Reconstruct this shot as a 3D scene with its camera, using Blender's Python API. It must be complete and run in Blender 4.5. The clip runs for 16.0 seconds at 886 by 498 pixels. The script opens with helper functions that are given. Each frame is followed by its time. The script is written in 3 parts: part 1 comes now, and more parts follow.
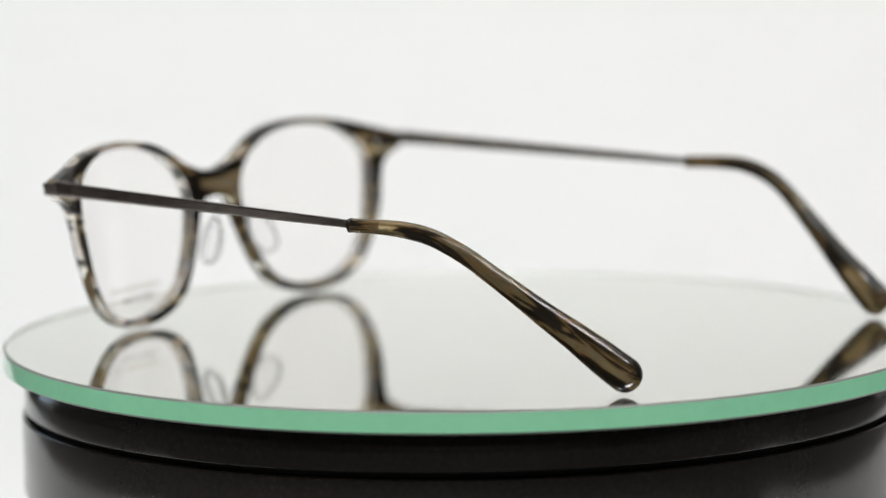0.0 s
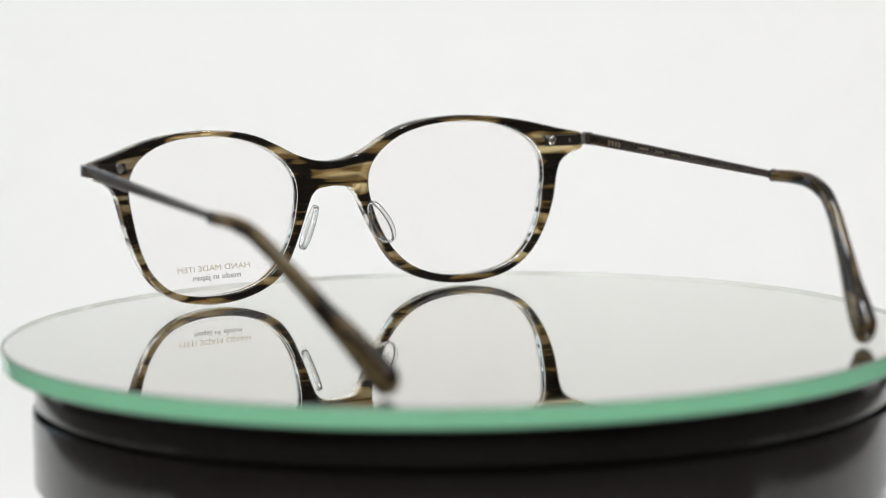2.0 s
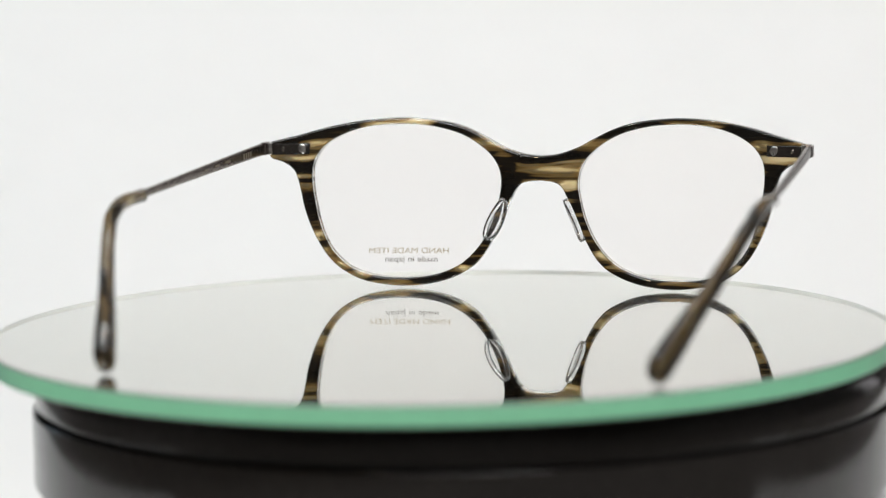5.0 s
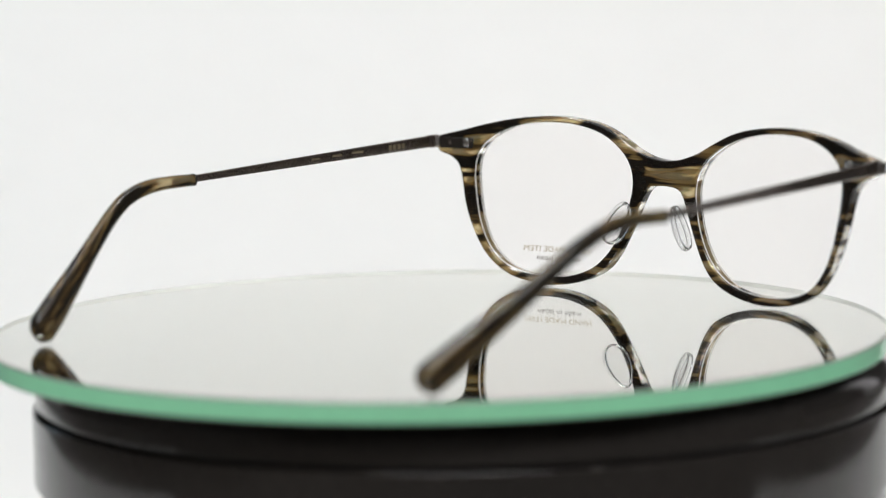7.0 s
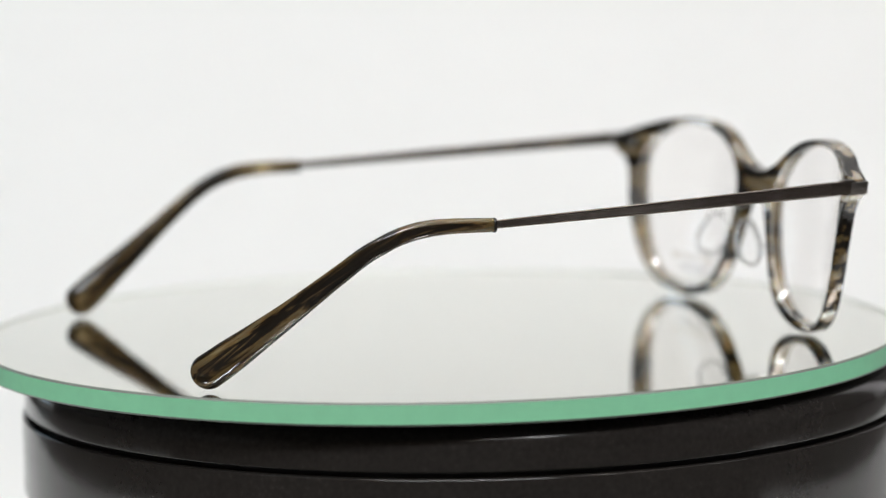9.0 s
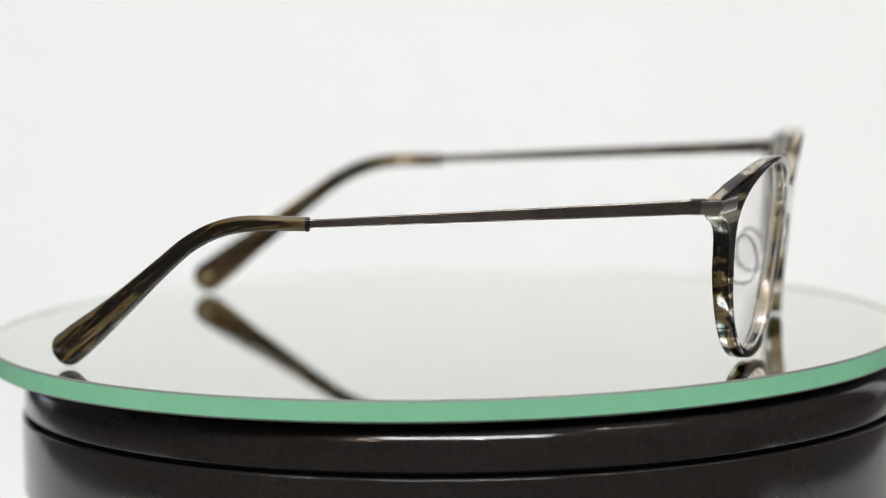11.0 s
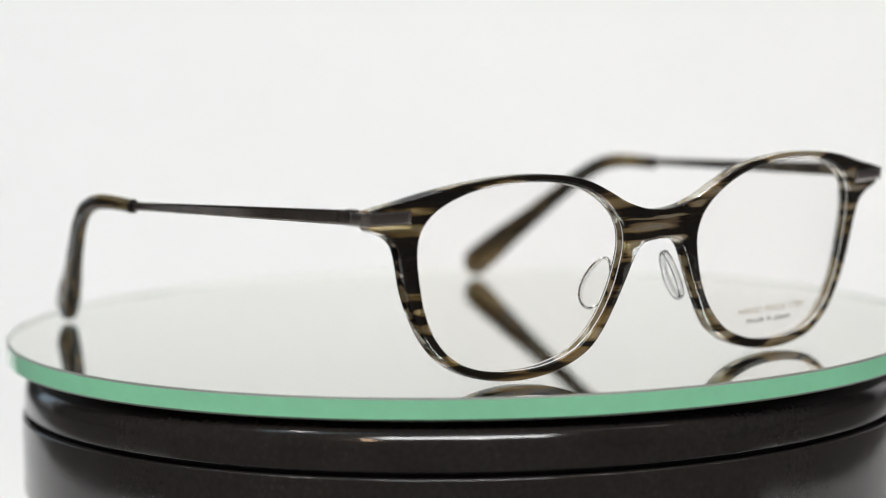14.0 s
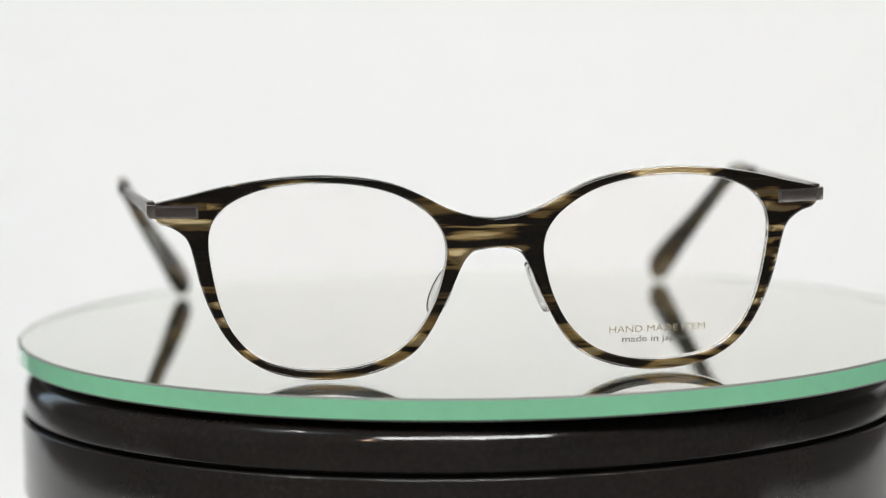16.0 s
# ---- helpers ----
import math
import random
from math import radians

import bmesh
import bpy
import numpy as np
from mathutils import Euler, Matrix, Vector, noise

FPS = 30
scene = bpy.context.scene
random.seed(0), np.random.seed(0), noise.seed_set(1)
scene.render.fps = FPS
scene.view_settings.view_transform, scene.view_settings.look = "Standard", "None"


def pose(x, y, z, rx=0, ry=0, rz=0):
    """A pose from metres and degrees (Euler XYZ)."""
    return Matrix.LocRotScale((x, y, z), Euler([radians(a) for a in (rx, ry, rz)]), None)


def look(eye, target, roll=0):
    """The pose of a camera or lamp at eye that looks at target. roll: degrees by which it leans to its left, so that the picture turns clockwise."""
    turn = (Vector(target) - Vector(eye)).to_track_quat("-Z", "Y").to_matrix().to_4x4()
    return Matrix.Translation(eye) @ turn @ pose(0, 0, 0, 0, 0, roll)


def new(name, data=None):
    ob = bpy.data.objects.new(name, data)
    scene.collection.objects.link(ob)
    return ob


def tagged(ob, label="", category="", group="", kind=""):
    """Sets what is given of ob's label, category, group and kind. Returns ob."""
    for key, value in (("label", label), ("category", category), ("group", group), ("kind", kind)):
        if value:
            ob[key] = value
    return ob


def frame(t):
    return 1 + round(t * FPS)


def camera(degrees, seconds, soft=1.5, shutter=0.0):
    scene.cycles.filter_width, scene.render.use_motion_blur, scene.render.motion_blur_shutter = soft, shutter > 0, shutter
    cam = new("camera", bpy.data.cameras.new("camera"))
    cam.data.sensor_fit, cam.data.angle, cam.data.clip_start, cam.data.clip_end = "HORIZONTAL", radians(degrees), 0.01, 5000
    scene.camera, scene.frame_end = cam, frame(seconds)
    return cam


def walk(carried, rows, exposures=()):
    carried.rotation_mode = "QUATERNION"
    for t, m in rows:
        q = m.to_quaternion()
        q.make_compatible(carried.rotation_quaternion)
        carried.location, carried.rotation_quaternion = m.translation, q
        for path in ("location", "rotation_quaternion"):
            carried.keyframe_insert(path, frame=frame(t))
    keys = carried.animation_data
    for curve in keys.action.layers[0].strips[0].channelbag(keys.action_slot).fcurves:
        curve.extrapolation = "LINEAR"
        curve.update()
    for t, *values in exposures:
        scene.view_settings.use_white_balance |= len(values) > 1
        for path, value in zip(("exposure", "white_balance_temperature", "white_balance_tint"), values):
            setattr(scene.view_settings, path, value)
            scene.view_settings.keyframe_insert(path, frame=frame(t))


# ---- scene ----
# One tele lens on a tripod before a slowly turning display stand; the picture breathes by some two per cent when it is refocused.
FOV = 2 * math.degrees(math.atan(784 / 5671.6))
cam = camera(FOV, 16.0, soft=1.2)
CAM_TURN = pose(0, 0, 0, 0, 0, 0.339) @ pose(0, 0, 0, -6.842) @ pose(0, 0, 0, 0, 0.905, 0) @ pose(0, 0, 0, 90)
CAM_NEAR = pose(0, -0.7245, 0.1051) @ CAM_TURN
CAM_FAR = CAM_NEAR @ pose(0, 0, 0.0174)
walk(cam, [(0.0, CAM_NEAR), (1.2, CAM_NEAR), (1.3, CAM_FAR), (7.5, CAM_FAR), (7.6, CAM_NEAR), (16.0, CAM_NEAR)],
     exposures=[(0.0, 0.0), (16.0, 0.0)])
# the lens jumps between a focus on the near and on the far half of the disc
FOCUS = new("focus_mark")
FOCUS_NEAR, FOCUS_FAR = pose(0, -0.072, 0.02), pose(0, 0.056, 0.02)
cam.data.dof.use_dof = True
cam.data.dof.focus_object = FOCUS
cam.data.dof.aperture_fstop = 9.5

MM = 0.001
SPIN = 14.3945          # degrees a second, clockwise from above
SPIN_START = 4.729 + SPIN * 3.7

# ---------------------------------------------------------------- light
world = bpy.data.worlds.new("world")
world.use_nodes = True
world.node_tree.nodes["Background"].inputs[0].default_value = (0.75, 0.8, 0.9, 1)
world.node_tree.nodes["Background"].inputs[1].default_value = 0.10
scene.world = world


def area_lamp(name, eye, target, sx, sy, watts, colour=(1, 1, 1)):
    d = bpy.data.lights.new(name, "AREA")
    d.shape, d.size, d.size_y, d.energy, d.color = "RECTANGLE", sx, sy, watts, colour
    ob = new(name, d)
    ob.matrix_world = look(eye, target)
    return ob


def bulb(name, at, radius, watts, colour):
    d = bpy.data.lights.new(name, "POINT")
    d.shadow_soft_size, d.energy, d.color = radius, watts, colour
    ob = new(name, d)
    ob.location = at
    return ob


area_lamp("tent_lamp_cool", (-0.28, -0.16, 0.80), (-0.26, 0.78, 0.20), 0.54, 0.40, 0.70, (0.68, 1.0, 1.14))
area_lamp("tent_lamp_neutral", (0.28, -0.16, 0.80), (0.26, 0.78, 0.20), 0.54, 0.40, 0.66, (1.16, 0.98, 0.92))
area_lamp("tube_lamp_left", (-0.30, 0.20, 0.90), (-0.10, 0.20, 0), 0.045, 0.8, 0.8, (0.93, 1.0, 1.02))
area_lamp("tube_lamp_right", (0.30, 0.20, 0.90), (0.10, 0.20, 0), 0.045, 0.8, 0.8, (0.94, 1.0, 1.0))
# unseen side pair, added to tint the backdrop bluish left and pinkish right
area_lamp("tint_lamp_left", (-0.70, 0.66, 0.26), (0.0, 0.66, 0.26), 0.22, 0.46, 0.26, (0.62, 0.92, 1.20))
area_lamp("tint_lamp_right", (0.70, 0.66, 0.26), (0.0, 0.66, 0.26), 0.22, 0.46, 0.18, (1.0, 0.93, 1.0))
# unseen fill from before the stand, added to brighten glass edge, drum and frame
area_lamp("front_fill_lamp", (0.0, -1.5, 2.15), (0.0, -0.9, 0.3), 1.6, 0.5, 54.0, (0.955, 0.97, 0.97))
bulb("spot_warm", (-0.58, -1.10, 1.10), 0.024, 5.0, (1.0, 0.70, 0.45))
bulb("spot_white", (0.08, -1.10, 1.20), 0.024, 5.0, (1.0, 0.97, 0.92))
bulb("spot_left", (-0.42, -0.20, 0.78), 0.026, 2.0, (1.0, 0.95, 0.88))
bulb("spot_right", (0.36, -0.26, 0.80), 0.026, 2.0, (1.0, 0.95, 0.88))
bulb("spot_top", (0.06, 0.16, 0.90), 0.030, 1.5, (1.0, 0.93, 0.84))


# ---------------------------------------------------------------- materials
def node_mat(name):
    m = bpy.data.materials.new(name)
    m.use_nodes = True
    return m, m.node_tree, m.node_tree.nodes["Principled BSDF"]


def put(nt, kind, links=(), **values):
    n = nt.nodes.new(kind)
    for k, v in values.items():
        if k.startswith("i"):
            n.inputs[int(k[1:])].default_value = v
    for socket, src in links:
        nt.links.new(src, n.inputs[socket])
    return n


def maths(nt, op, a, b=None, c=None):
    n = nt.nodes.new("ShaderNodeMath")
    n.operation = op
    for i, v in enumerate((a, b, c)):
        if v is None:
            continue
        if isinstance(v, (int, float)):
            n.inputs[i].default_value = v
        else:
            nt.links.new(v, n.inputs[i])
    return n.outputs[0]


def ramp(nt, fac, stops):
    n = nt.nodes.new("ShaderNodeValToRGB")
    el = n.color_ramp.elements
    while len(el) < len(stops):
        el.new(0.5)
    for e, (p, c) in zip(el, stops):
        e.position, e.color = p, (*c, 1)
    nt.links.new(fac, n.inputs[0])
    return n.outputs[0]


def noise_at(nt, coord, scale, detail=3.0, rough=0.5, distort=0.0):
    n = nt.nodes.new("ShaderNodeTexNoise")
    n.inputs["Scale"].default_value, n.inputs["Detail"].default_value = scale, detail
    n.inputs["Roughness"].default_value, n.inputs["Distortion"].default_value = rough, distort
    nt.links.new(coord, n.inputs["Vector"])
    return n.outputs["Fac"]


def mapped(nt, scale=(1, 1, 1), turn=(0, 0, 0)):
    co = nt.nodes.new("ShaderNodeTexCoord")
    mp = nt.nodes.new("ShaderNodeMapping")
    mp.inputs["Scale"].default_value = scale
    mp.inputs["Rotation"].default_value = [radians(a) for a in turn]
    nt.links.new(co.outputs["Object"], mp.inputs["Vector"])
    return mp.outputs[0], co.outputs["Object"]


def bumped(nt, bsdf, height, strength, distance):
    b = nt.nodes.new("ShaderNodeBump")
    b.inputs["Strength"].default_value, b.inputs["Distance"].default_value = strength, distance
    nt.links.new(height, b.inputs["Height"])
    nt.links.new(b.outputs[0], bsdf.inputs["Normal"])


def setp(bsdf, **kw):
    for k, v in kw.items():
        bsdf.inputs[k.replace("_", " ")].default_value = v


HORN = [(0.0, (0.007, 0.0055, 0.004)), (0.44, (0.011, 0.008, 0.005)), (0.51, (0.045, 0.030, 0.013)),
        (0.60, (0.17, 0.105, 0.036)), (0.70, (0.40, 0.275, 0.11)), (0.90, (0.76, 0.61, 0.34))]

# pale (+) and dark (-) flames of the acetate sheet: centre x, z, half widths, strength; millimetres
BROW_FLAMES = [(-37.5, 41.2, 8.2, 1.6, 0.6), (-23, 39.8, 6, 2, -0.4), (41, 41.1, 6.5, 1.2, 0.62), (54, 39.3, 8, 1.3, -0.45),
               (24, 40, 9, 2, -0.35), (-50, 40.5, 5, 1.0, -0.4)]
BRIDGE_FLAMES = [(-12.5, 35.5, 4, 1.6, 0.34), (-8.5, 33.4, 3.6, 0.8, 0.5), (1.5, 32.6, 9, 1.3, -0.5), (0, 30.9, 10, 0.35, 0.4),
                 (-3, 30.0, 8, 0.5, 0.22), (4, 29.0, 6.5, 0.9, 0.3), (8, 25.6, 3, 1.3, 0.5), (-8.5, 26, 3, 4.5, -0.5), (10.5, 21.5, 2.5, 2, -0.2)]
CORNER_FLAMES = [(-57.5, 36.4, 4.5, 1.0, 0.3), (-60, 33.0, 4.8, 0.75, 0.5), (-59.5, 30.9, 4, 1.1, -0.5), (-60, 28.6, 3, 0.6, 0.45),
                 (-59.3, 27.2, 3, 0.5, -0.4), (-59.3, 25.8, 3, 0.6, 0.4), (-57.8, 21, 3, 2.4, -0.35), (-66, 37, 5, 2, -0.4),
                 (59, 36.4, 6, 0.9, 0.3), (61, 32.6, 6.5, 1.2, 0.55), (60, 27.2, 4, 2.8, -0.5), (62, 38.9, 7, 0.9, -0.35)]
LOWER_FLAMES = [(56, 15.9, 3, 0.8, 0.4), (54.3, 12.4, 3, 0.9, 0.42), (50.3, 5.6, 2.5, 1.2, 0.45), (37.3, 1.9, 6, 0.7, 0.34),
                (16.5, 8.3, 2.5, 1.4, 0.4), (19.5, 4.8, 3, 0.8, 0.3), (-55.5, 13.2, 2.8, 0.9, 0.42), (-50.5, 5.5, 2.5, 1.0, 0.38),
                (-44.5, 3.6, 3, 1.0, 0.42), (-36, 1.6, 6, 0.7, 0.4), (-19.8, 4.1, 2.6, 1.0, 0.4), (-12.5, 12.1, 2.5, 1.2, -0.3),
                (28, 2.6, 4, 1.2, -0.3), (-28, 2, 4, 1.2, -0.3)]
FLAMES = BROW_FLAMES + BRIDGE_FLAMES + CORNER_FLAMES + LOWER_FLAMES


def acetate_front():
    m, nt, bsdf = node_mat("horn_acetate")
    streak, raw = mapped(nt, (30, 150, 430))
    f = noise_at(nt, streak, 1.0, 2.5, 0.55, 0.25)
    f = maths(nt, "MULTIPLY_ADD", maths(nt, "SUBTRACT", f, 0.5), 1.5, 0.468)
    sep = nt.nodes.new("ShaderNodeSeparateXYZ")
    wob = noise_at(nt, mapped(nt, (60, 140, 200))[0], 1.0, 2.0)
    nt.links.new(raw, sep.inputs[0])
    wob = maths(nt, "MULTIPLY", maths(nt, "SUBTRACT", wob, 0.5), 0.004)
    px = maths(nt, "MULTIPLY_ADD", wob, 2.2, sep.outputs[0])
    pz = maths(nt, "ADD", sep.outputs[2], wob)
    for cx, cz, wx, wz, amp in FLAMES:
        a = maths(nt, "MULTIPLY_ADD", px, 1000 / wx, -cx / wx)
        b = maths(nt, "MULTIPLY_ADD", pz, 1000 / wz, -cz / wz)
        r = maths(nt, "ADD", maths(nt, "MULTIPLY", a, a), maths(nt, "MULTIPLY", b, b))
        g = maths(nt, "MULTIPLY", maths(nt, "POWER", 2.718, maths(nt, "MULTIPLY", maths(nt, "MULTIPLY", r, r), -0.8)), amp)
        f = maths(nt, "ADD", f, g)
    fine = noise_at(nt, mapped(nt, (34, 260, 1100))[0], 1.0, 3.0)
    f = maths(nt, "ADD", f, maths(nt, "MULTIPLY", maths(nt, "SUBTRACT", fine, 0.5), 0.46))
    # paler core of the pressed sheet, seen on its cut edges
    deep = nt.nodes.new("ShaderNodeAttribute")
    deep.attribute_name = "depth"
    core = maths(nt, "MAXIMUM", maths(nt, "SUBTRACT", 1.0, maths(nt, "POWER", maths(nt, "ABSOLUTE", maths(nt, "DIVIDE", deep.outputs["Fac"], 1.55)), 3.0)), 0.0)
    patch = noise_at(nt, mapped(nt, (110, 420, 330))[0], 1.0, 2.0, 0.5, 0.4)
    f = maths(nt, "MULTIPLY_ADD", core, maths(nt, "MULTIPLY_ADD", patch, 1.3, -0.40), f)
    nt.links.new(ramp(nt, f, HORN), bsdf.inputs["Base Color"])
    nt.links.new(ramp(nt, f, [(0.50, (0.0,) * 3), (0.76, (0.78,) * 3)]), bsdf.inputs["Transmission Weight"])
    setp(bsdf, Roughness=0.04, IOR=1.49, Subsurface_Weight=0.65, Subsurface_Scale=0.0016, Subsurface_Radius=(1.0, 0.72, 0.42))
    bumped(nt, bsdf, noise_at(nt, raw, 500.0, 2.0), 0.05, 0.0002)
    return m


TIP = [(0.0, (0.010, 0.008, 0.006)), (0.45, (0.020, 0.015, 0.010)), (0.54, (0.070, 0.045, 0.021)), (0.64, (0.25, 0.165, 0.07)), (0.84, (0.62, 0.50, 0.29))]


def acetate_tip():
    m, nt, bsdf = node_mat("horn_acetate_tip")
    at = nt.nodes.new("ShaderNodeAttribute")
    at.attribute_name = "flow"
    mp = nt.nodes.new("ShaderNodeMapping")
    mp.inputs["Scale"].default_value = (640, 52, 640)
    nt.links.new(at.outputs["Vector"], mp.inputs["Vector"])
    f = noise_at(nt, mp.outputs[0], 1.0, 3.0, 0.55, 0.9)
    f = maths(nt, "MULTIPLY_ADD", maths(nt, "SUBTRACT", f, 0.5), 2.4, 0.455)
    sep = nt.nodes.new("ShaderNodeSeparateXYZ")
    nt.links.new(at.outputs["Vector"], sep.inputs[0])
    f = maths(nt, "ADD", f, maths(nt, "MAXIMUM", maths(nt, "MULTIPLY_ADD", sep.outputs[1], -6.0, 0.16), 0.0))
    f = maths(nt, "ADD", f, maths(nt, "MAXIMUM", maths(nt, "MULTIPLY_ADD", sep.outputs[1], 1.5, -0.07), 0.0))
    nt.links.new(ramp(nt, f, TIP), bsdf.inputs["Base Color"])
    nt.links.new(ramp(nt, f, [(0.50, (0.0,) * 3), (0.76, (0.78,) * 3)]), bsdf.inputs["Transmission Weight"])
    setp(bsdf, Roughness=0.04, IOR=1.49, Subsurface_Weight=0.65, Subsurface_Scale=0.0016, Subsurface_Radius=(1.0, 0.72, 0.42))
    return m


def metal(name, base, rough, knurl=False):
    m, nt, bsdf = node_mat(name)
    fine, raw = mapped(nt, (3000, 260, 3000))
    n = noise_at(nt, fine, 1.0, 2.0)
    cloud = noise_at(nt, raw, 180.0, 3.0)
    mix = maths(nt, "MULTIPLY_ADD", cloud, 0.5, maths(nt, "MULTIPLY", n, 0.5))
    nt.links.new(ramp(nt, mix, [(0.3, tuple(c * 0.72 for c in base)), (0.7, tuple(min(1, c * 1.25) for c in base))]), bsdf.inputs["Base Color"])
    setp(bsdf, Metallic=1.0, Roughness=rough)
    if knurl:
        sep = nt.nodes.new("ShaderNodeSeparateXYZ")
        nt.links.new(raw, sep.inputs[0])
        a = maths(nt, "SINE", maths(nt, "MULTIPLY", maths(nt, "ADD", sep.outputs[1], sep.outputs[2]), 7500.0))
        b = maths(nt, "SINE", maths(nt, "MULTIPLY", maths(nt, "SUBTRACT", sep.outputs[1], sep.outputs[2]), 7500.0))
        rise = nt.nodes.new("ShaderNodeMapRange")
        rise.inputs[1].default_value, rise.inputs[2].default_value = -0.030, -0.046
        fall = nt.nodes.new("ShaderNodeMapRange")
        fall.inputs[1].default_value, fall.inputs[2].default_value = -0.080, -0.070
        nt.links.new(sep.outputs[1], rise.inputs[0])
        nt.links.new(sep.outputs[1], fall.inputs[0])
        cut = maths(nt, "MULTIPLY", rise.outputs[0], fall.outputs[0])
        bumped(nt, bsdf, maths(nt, "MULTIPLY", cut, maths(nt, "MULTIPLY", a, b)), 0.45, 0.00012)
    else:
        bumped(nt, bsdf, n, 0.15, 0.00005)
    return m


def clear_thin(name, tint, head_on, edge_on, power, rough):
    """Thin clear plastic: seen through, glossier towards the edge."""
    m, nt, bsdf = node_mat(name)
    out = nt.nodes["Material Output"]
    tr = nt.nodes.new("ShaderNodeBsdfTransparent")
    tr.inputs[0].default_value = (*tint, 1)
    gl = nt.nodes.new("ShaderNodeBsdfGlossy")
    gl.inputs["Roughness"].default_value = rough
    fr = nt.nodes.new("ShaderNodeLayerWeight")
    fr.inputs[0].default_value = 0.5
    mx = nt.nodes.new("ShaderNodeMixShader")
    nt.links.new(maths(nt, "MULTIPLY_ADD", maths(nt, "POWER", fr.outputs["Facing"], power), edge_on, head_on), mx.inputs[0])
    nt.links.new(tr.outputs[0], mx.inputs[1])
    nt.links.new(gl.outputs[0], mx.inputs[2])
    nt.links.new(mx.outputs[0], out.inputs[0])
    return m


def plain(name, colour, rough, vary=0.08, scale=60.0, bump=0.0, **kw):
    m, nt, bsdf = node_mat(name)
    raw = mapped(nt)[1]
    n = maths(nt, "ADD", maths(nt, "MULTIPLY", noise_at(nt, raw, scale, 4.0), 0.6),
              maths(nt, "MULTIPLY", noise_at(nt, raw, scale * 9, 2.0), 0.4))
    lo, hi = tuple(c * (1 - vary) for c in colour), tuple(min(1, c * (1 + vary)) for c in colour)
    nt.links.new(ramp(nt, n, [(0.3, lo), (0.7, hi)]), bsdf.inputs["Base Color"])
    setp(bsdf, Roughness=rough, **kw)
    if bump:
        bumped(nt, bsdf, n, bump, 0.0005)
    return m


def lacquer():
    """Black lacquer with wiping marks, dust and an uneven gloss."""
    m, nt, bsdf = node_mat("black_lacquer")
    raw = mapped(nt)[1]
    wipe = noise_at(nt, mapped(nt, (30, 30, 420))[0], 1.0, 4.0, 0.6)
    cloud = noise_at(nt, raw, 28.0, 4.0, 0.6)
    dust = noise_at(nt, raw, 900.0, 2.0)
    nt.links.new(ramp(nt, maths(nt, "MULTIPLY_ADD", dust, 0.5, maths(nt, "MULTIPLY", cloud, 0.5)),
                      [(0.35, (0.018, 0.016, 0.015)), (0.60, (0.027, 0.024, 0.0225)), (0.74, (0.043, 0.039, 0.037))]), bsdf.inputs["Base Color"])
    nt.links.new(maths(nt, "MULTIPLY_ADD", maths(nt, "ADD", wipe, cloud), 0.20, -0.09), bsdf.inputs["Roughness"])
    bumped(nt, bsdf, maths(nt, "MULTIPLY_ADD", wipe, 0.6, cloud), 0.03, 0.0006)
    return m


M_HORN = acetate_front()
M_TIP = acetate_tip()
M_METAL = metal("antique_pewter", (0.27, 0.236, 0.215), 0.26)
M_KNURL = metal("engraved_pewter", (0.27, 0.236, 0.218), 0.30, True)
M_PLATE = metal("satin_pewter", (0.62, 0.585, 0.565), 0.22)
M_INSET = metal("dark_satin_pewter", (0.29, 0.26, 0.258), 0.36)
M_STEEL = metal("bright_steel", (0.72, 0.70, 0.68), 0.22)
M_LENS = clear_thin("demo_lens", (1.0, 0.993, 0.99), 0.012, 0.42, 5.0, 0.01)
M_PAD = clear_thin("clear_nose_pad", (0.985, 0.985, 0.985), 0.015, 0.45, 4.0, 0.03)
M_BEAD, _nt, _b = node_mat("clear_pad_bead")
setp(_b, Base_Color=(0.93, 0.93, 0.93, 1), Roughness=0.03, IOR=1.42, Transmission_Weight=1.0)
# near-white, stands in for the highlight along the inner rim
M_GLINT = plain("painted_edge_glint", (0.92, 0.91, 0.88), 0.10, 0.15, 300.0)
M_GREEN = plain("green_glass_edge", (0.37, 0.92, 0.58), 0.12, 0.05, 40.0, Coat_Weight=0.4)
M_GROUND = plain("ground_arris", (0.22, 0.25, 0.22), 0.45, 0.08, 300.0)
M_SHEEN, _nt, _b = node_mat("glass_surface")
_tr, _gl, _mx = (_nt.nodes.new("ShaderNode" + k) for k in ("BsdfTransparent", "BsdfGlossy", "MixShader"))
_tr.inputs[0].default_value, _gl.inputs["Roughness"].default_value, _mx.inputs[0].default_value = (0.995, 1.0, 0.992, 1), 0.0, 0.09
_nt.links.new(_tr.outputs[0], _mx.inputs[1])
_nt.links.new(_gl.outputs[0], _mx.inputs[2])
_nt.links.new(_mx.outputs[0], _nt.nodes["Material Output"].inputs[0])
M_SILVER, _nt, _b = node_mat("silvering")
setp(_b, Base_Color=(1.0, 0.995, 0.965, 1), Metallic=1.0, Roughness=0.0)
M_PAINT = plain("backing_paint", (0.03, 0.03, 0.03), 0.5)
M_BLACK = lacquer()
M_GROOVE = plain("groove_black", (0.006, 0.006, 0.006), 0.6)
M_FABRIC = plain("white_tent_fabric", (0.86, 0.86, 0.86), 0.9, 0.012, 5.0, 0.02)
M_ROOM = plain("dim_room_wall", (0.22, 0.215, 0.21), 0.8, 0.1, 2.0)
M_TABLE = plain("dark_table_top", (0.11, 0.10, 0.092), 0.5, 0.15, 12.0)
# pale colour for the light line at the disc's far edge
M_EDGE_LINE = plain("pale_edge_line", (0.93, 0.95, 0.93), 0.4, 0.03)
